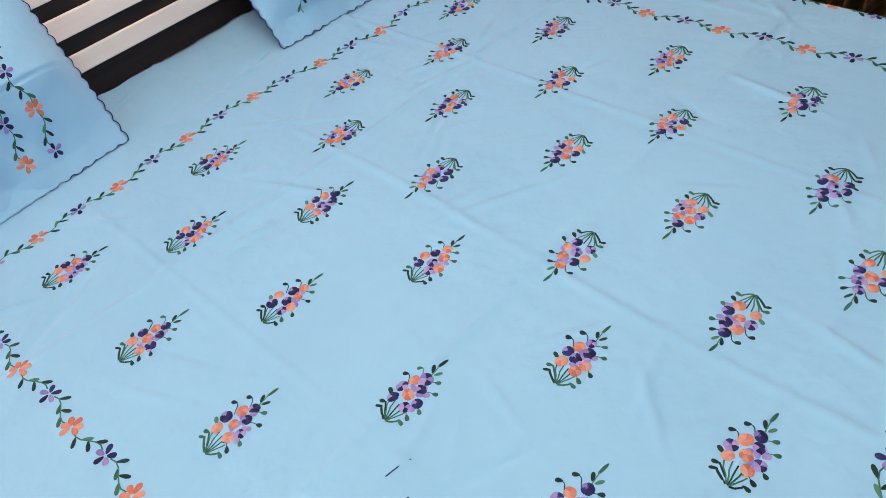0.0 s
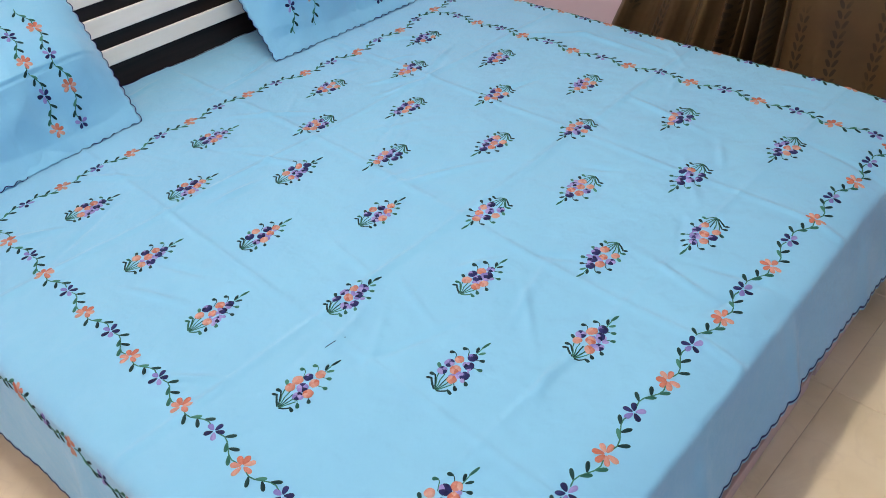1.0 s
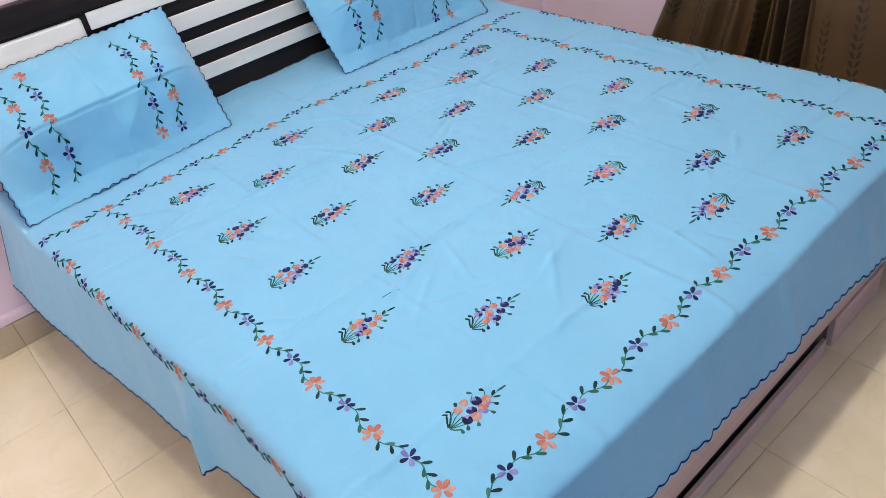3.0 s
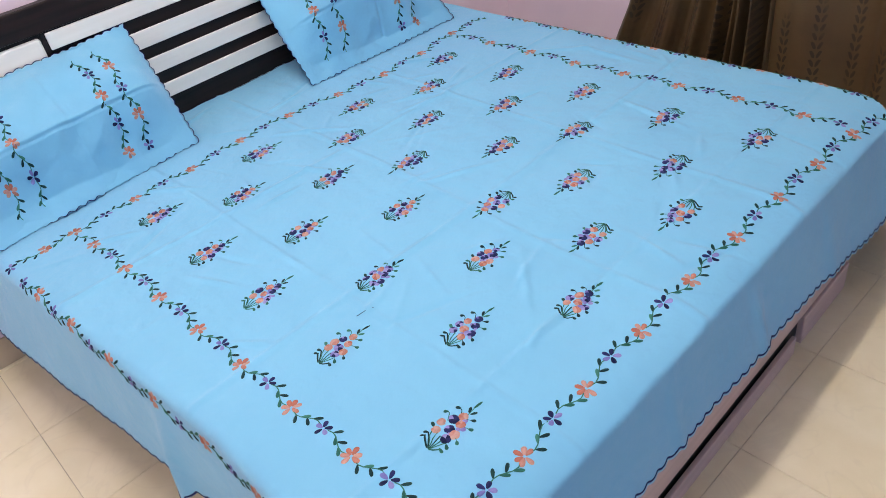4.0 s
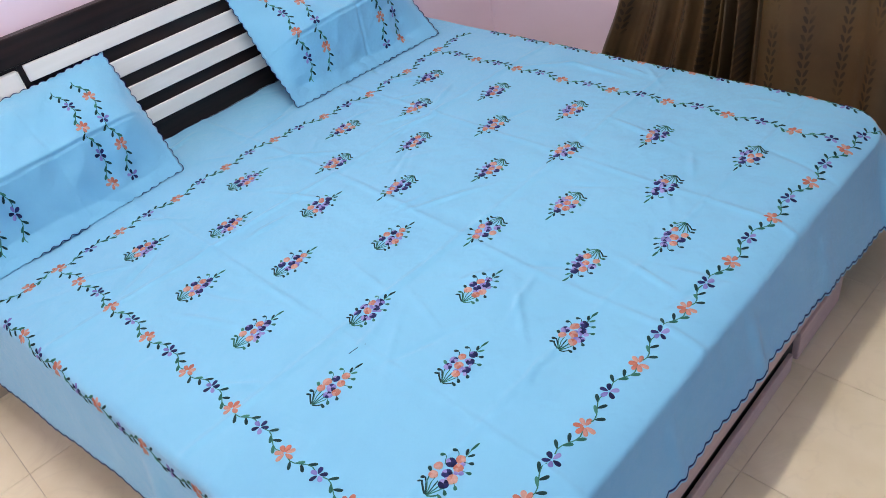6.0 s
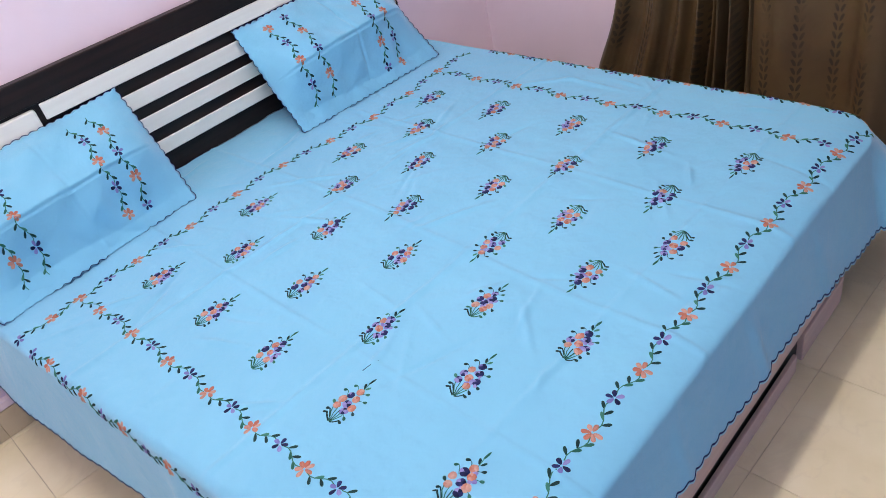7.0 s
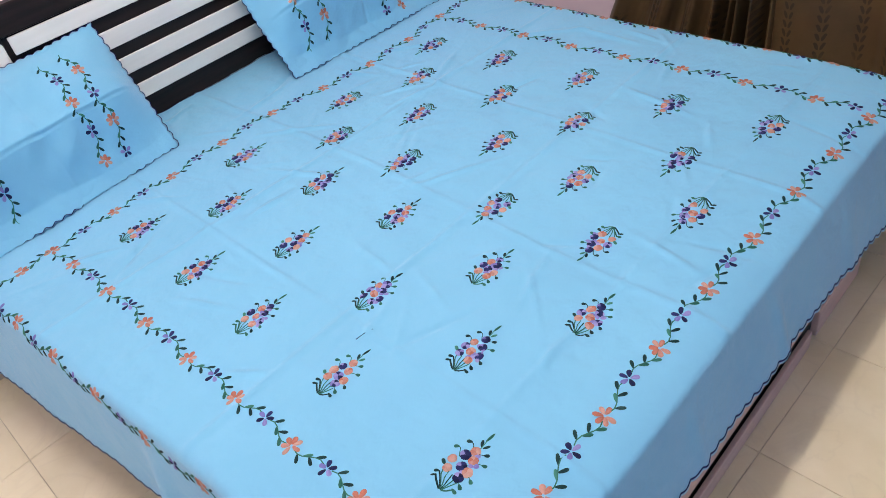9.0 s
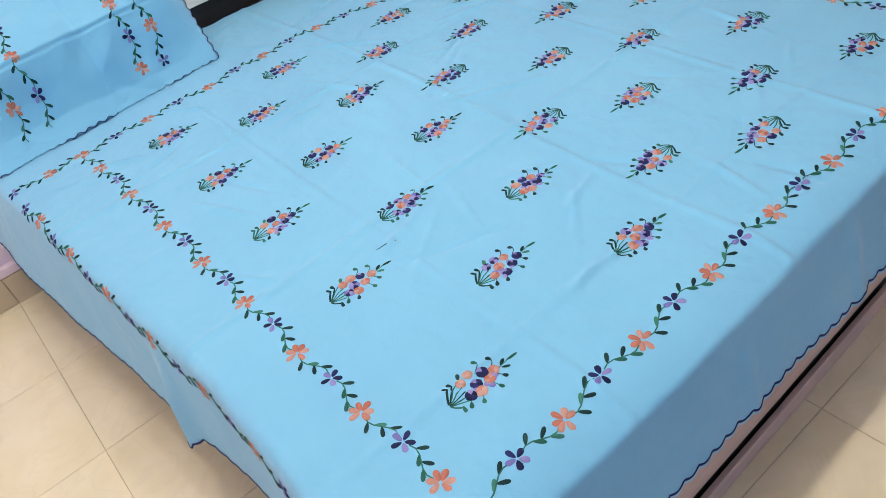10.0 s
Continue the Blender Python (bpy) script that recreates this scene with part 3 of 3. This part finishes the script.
# ---- pillows ----
def pillow(y0, y1, low_a, low_b, top_a, top_b, seed, waist, vines, label):
    """A pillow leaning on the headboard; low_*, top_*: (x, z) of its lower and upper edge at both ends."""
    thing = tagged(new("pillow"), label, "pillow", "pillows on the bed")
    width, height = y1 - y0, 0.43
    off = Vector((seed * 3.7, 1.3, 0))

    def face(s, t, lift=0.0, back=False):
        """s along the bed's width in metres, t up the pillow in metres."""
        fs, ft = s / width, t / height
        s -= waist * fs * math.sin(math.pi * min(max(ft, 0.0), 1.0))
        low = Vector(low_a).lerp(Vector(low_b), fs)
        top = Vector(top_a).lerp(Vector(top_b), fs)
        m = low.lerp(top, ft)
        n = Vector((top.y - low.y, low.x - top.x)).normalized()
        fs_c, ft_c = min(max(fs, 0.0), 1.0), min(max(ft, 0.0), 1.0)
        e = max(0.0, 1 - abs(2 * fs_c - 1) ** 5)
        ridge = 0.475 + 0.03 * (fs_c - 0.5)
        flange = 0.13 + 0.03 * math.sin(s * 7 + seed)
        low_part = max(0.0, (ft_c - flange) / (ridge - flange))
        b = 0.120 * e * (low_part ** 1.15 if ft_c < ridge else (1 - (ft_c - ridge) / (1 - ridge)) ** 0.85)
        p = Vector((s, t, 0)) + off
        if back:
            b = -0.012 * e * math.sin(math.pi * ft_c)
        else:
            b += 0.014 * noise.noise(p * 7) * e + 0.009 * noise.noise(p * 15) * e
            b -= crease(t - 0.199 - 0.013 * (fs - 0.5), 0.0042, 0.009) * e
            b -= crease(s - width * 0.53 + 0.02 * t, 0.006, 0.0055) * e * (1.0 if seed == 2 else 0.4)
            b += 0.019 * noise.noise(Vector((s * 11 + t * 9, t * 4, seed))) * e * math.exp(-((t - 0.12) / 0.09) ** 2)
            b += 0.0042 * (1 - abs(noise.noise(Vector((s * 7 - t * 5, t * 9 + s * 3, seed + 4)))) * 3) * e * (0.35 + 0.9 * math.exp(-((t - 0.12) / 0.07) ** 2))
        b += 0.007 * noise.noise(Vector((s * 8, t * 8, seed + 9.0))) * min(1.0, max(0.0, ft_c) * 6)
        q = m + n * (b + lift)
        z = q.y
        if z < TOP + 0.02:
            z = max(z, drape(q.x, y0 + s).z + 0.0012 + lift)
        return Vector((q.x, y0 + s, z))

    nu, nv = 150, 100
    bm = bmesh.new()
    front = []
    for i in range(nu + 1):
        row = []
        for j in range(nv + 1):
            s, t = width * i / nu, height * j / nv
            if i in (0, nu):
                s += scallop(t, 0.006, 0.028) * (1 if i else -1)
            if j in (0, nv):
                t += scallop(s, 0.006, 0.028) if j else -0.002 + 0.0032 * math.sin(s * 210)
            row.append(bm.verts.new(face(s, t)))
        front.append(row)
    rear = [[front[i][j] if i in (0, nu) or j in (0, nv) else bm.verts.new(face(width * i / nu, height * j / nv, 0, True)) for j in range(nv + 1)] for i in range(nu + 1)]
    for i in range(nu):
        for j in range(nv):
            bm.faces.new((front[i][j], front[i + 1][j], front[i + 1][j + 1], front[i][j + 1]))
            f = (rear[i][j], rear[i][j + 1], rear[i + 1][j + 1], rear[i + 1][j])
            if len(set(f)) == 4 and bm.faces.get(f) is None:
                bm.faces.new(f)
    bmesh.ops.recalc_face_normals(bm, faces=bm.faces)
    smooth(part("cover", bm, SHEET, thing, "light blue embroidered cotton cover"))
    h, w = height, width
    for pts_of, n in ((lambda f: (w * f, 0.001 + 0.0032 * math.sin(w * f * 210)), 330), (lambda f: (w * f, h - 0.001 + scallop(w * f, 0.006, 0.028)), 260),
                      (lambda f: (0.001 - scallop(h * f, 0.006, 0.028), h * f), 160), (lambda f: (w - 0.001 + scallop(h * f, 0.006, 0.028), h * f), 160)):
        hem(lambda a, b, l: face(a, b, l * 0.6 + 0.0006), pts_of, n, "edging", thing, 0.0026)
    lay = lambda a, b, l: face(a, b, l + 0.0005)
    for s, first, t0, t1 in vines:                 # the two by the one end begin with a flower, the others end with one
        s, open_top = (s, False) if s > 0 else (w + s, True)
        vine(lay, (s + 0.008, t1), (s, t0), first, thing, size=0.032, pitch=0.082, begin=not open_top, last=open_top)
    return thing


pillow(-0.185, 0.476, (-0.095, 0.531), (-0.150, 0.531), (-0.385, 0.857), (-0.400, 0.877), 1, 0.0, [(0.110, 1, 0.035, 0.375), (0.178, 0, 0.040, 0.380), (-0.205, 0, 0.070, 0.390), (-0.138, 1, 0.065, 0.395)], "light blue embroidered pillow leaning on the slatted headboard")
pillow(0.930, 1.600, (-0.140, 0.531), (-0.118, 0.531), (-0.395, 0.875), (-0.400, 0.875), 2, 0.022, [(0.107, 0, 0.045, 0.375), (0.186, 1, 0.045, 0.385), (-0.222, 1, 0.055, 0.380), (-0.152, 0, 0.050, 0.390)], "light blue embroidered pillow propped near the room's corner")


# ---- curtain ----
def curtain(xa, xb, y, seed, name_label, gather, flare=0.0):
    thing = tagged(new("curtain"), name_label, "curtain", "brown curtains")
    nx, nz = 220, 50
    bm = bmesh.new()
    uvl = bm.loops.layers.uv.new("UVMap")
    z0, z1 = 0.04, 2.30
    grid = []
    for i in range(nx + 1):
        row = []
        f = i / nx
        for j in range(nz + 1):
            g = j / nz
            z = z0 + (z1 - z0) * g
            spread = flare * math.exp(-((z - 0.2) / 0.32) ** 2)
            x = xa - spread * (1 - f) + (xb - xa) * f
            fold = 0.042 * math.sin(2 * math.pi * (f * 5.2 + 0.25 * math.sin(f * 9 + seed)) + seed) + 0.020 * noise.noise(Vector((f * 14, g * 1.4, seed))) + 0.007 * noise.noise(Vector((f * 45, g * 2.0, seed)))
            deep = 0.060 * math.sin(2 * math.pi * f * 13 + seed) * math.exp(-((f - gather) / 0.17) ** 2)
            row.append((bm.verts.new((x, y + fold * (0.55 + 0.45 * g) + deep, z)), (f * (xb - xa) * 1.45 + 0.02 * z * f, z)))
        grid.append(row)
    for i in range(nx):
        for j in range(nz):
            q = (grid[i][j], grid[i + 1][j], grid[i + 1][j + 1], grid[i][j + 1])
            face = bm.faces.new([a[0] for a in q])
            face.smooth = True
            for lp, a in zip(face.loops, q):
                lp[uvl].uv = a[1]
    ob = part("drape", bm, CURTAIN, thing, "dark brown cloth with leaf stripes")
    sol = ob.modifiers.new("thickness", "SOLIDIFY")
    sol.thickness = 0.002
    return thing


curtain(0.43, 0.950, 2.05, 1.0, "brown leaf-striped curtain hanging in folds beside the bed", 0.84, 0.16)
curtain(0.935, 2.20, 2.055, 2.6, "brown leaf-striped curtain hanging loosely against the wall", 2.0)
rod = tagged(new("curtain_rod"), "plain metal curtain rod above the brown curtains", "curtain rod")
bm = bmesh.new()
bmesh.ops.create_cone(bm, cap_ends=True, segments=16, radius1=0.012, radius2=0.012, depth=2.1)
bmesh.ops.transform(bm, matrix=pose(1.30, 2.05, 2.305, 0, 90, 0), verts=bm.verts)
part("pole", bm, DARK, rod)
for x in (0.4, 2.2):
    part("bracket", box(x - 0.01, x + 0.01, 2.05, FAR_Y, 2.28, 2.30), DARK, rod)


# ---- skirting and floor tiles ----
GX, GY, X_OFF, Y_OFF = 0.3850, 0.4005, -0.004, -0.352
skirt = structure("baseboard", box(WALL_X, WALL_X + 0.024, NEAR_Y, FAR_Y, 0.0, 0.098), GROUT, "tan tile skirting along the pink wall", "baseboard")
y = Y_OFF - GY * 5
while y < FAR_Y:
    a, b = max(y, NEAR_Y) + 0.0012, min(y + GY, FAR_Y) - 0.0012
    if b > a:
        part("tile", box(WALL_X + 0.020, WALL_X + 0.032, a, b, 0.001, 0.10), SKIRT_TILE, skirt)
    y += GY
structure("trim", box(WALL_X, WALL_X + 0.028, NEAR_Y, FAR_Y, 0.101, 0.130, 0.004), PINK, "pink painted strip above the skirting tiles", "trim")
structure("baseboard", box(WALL_X + 0.02, FOOT_X, FAR_Y - 0.012, FAR_Y, 0.0, 0.10), SKIRT_TILE, "tan tile skirting along the far wall", "baseboard")


def tile_mesh():
    bm = box(0.0005, GX - 0.0005, 0.0005, GY - 0.0005, -0.008, 0.0, 0.0008, 1)
    me = bpy.data.meshes.new("tile")
    bm.to_mesh(me)
    bm.free()
    me.materials.append(TILE)
    return me


tile = tile_mesh()
for i in range(-2, 18):
    for j in range(-6, 7):
        ob = new("tile", tile)
        ob.parent = floor
        ob.location = (X_OFF + GX * i, Y_OFF + GY * j, 0.0)
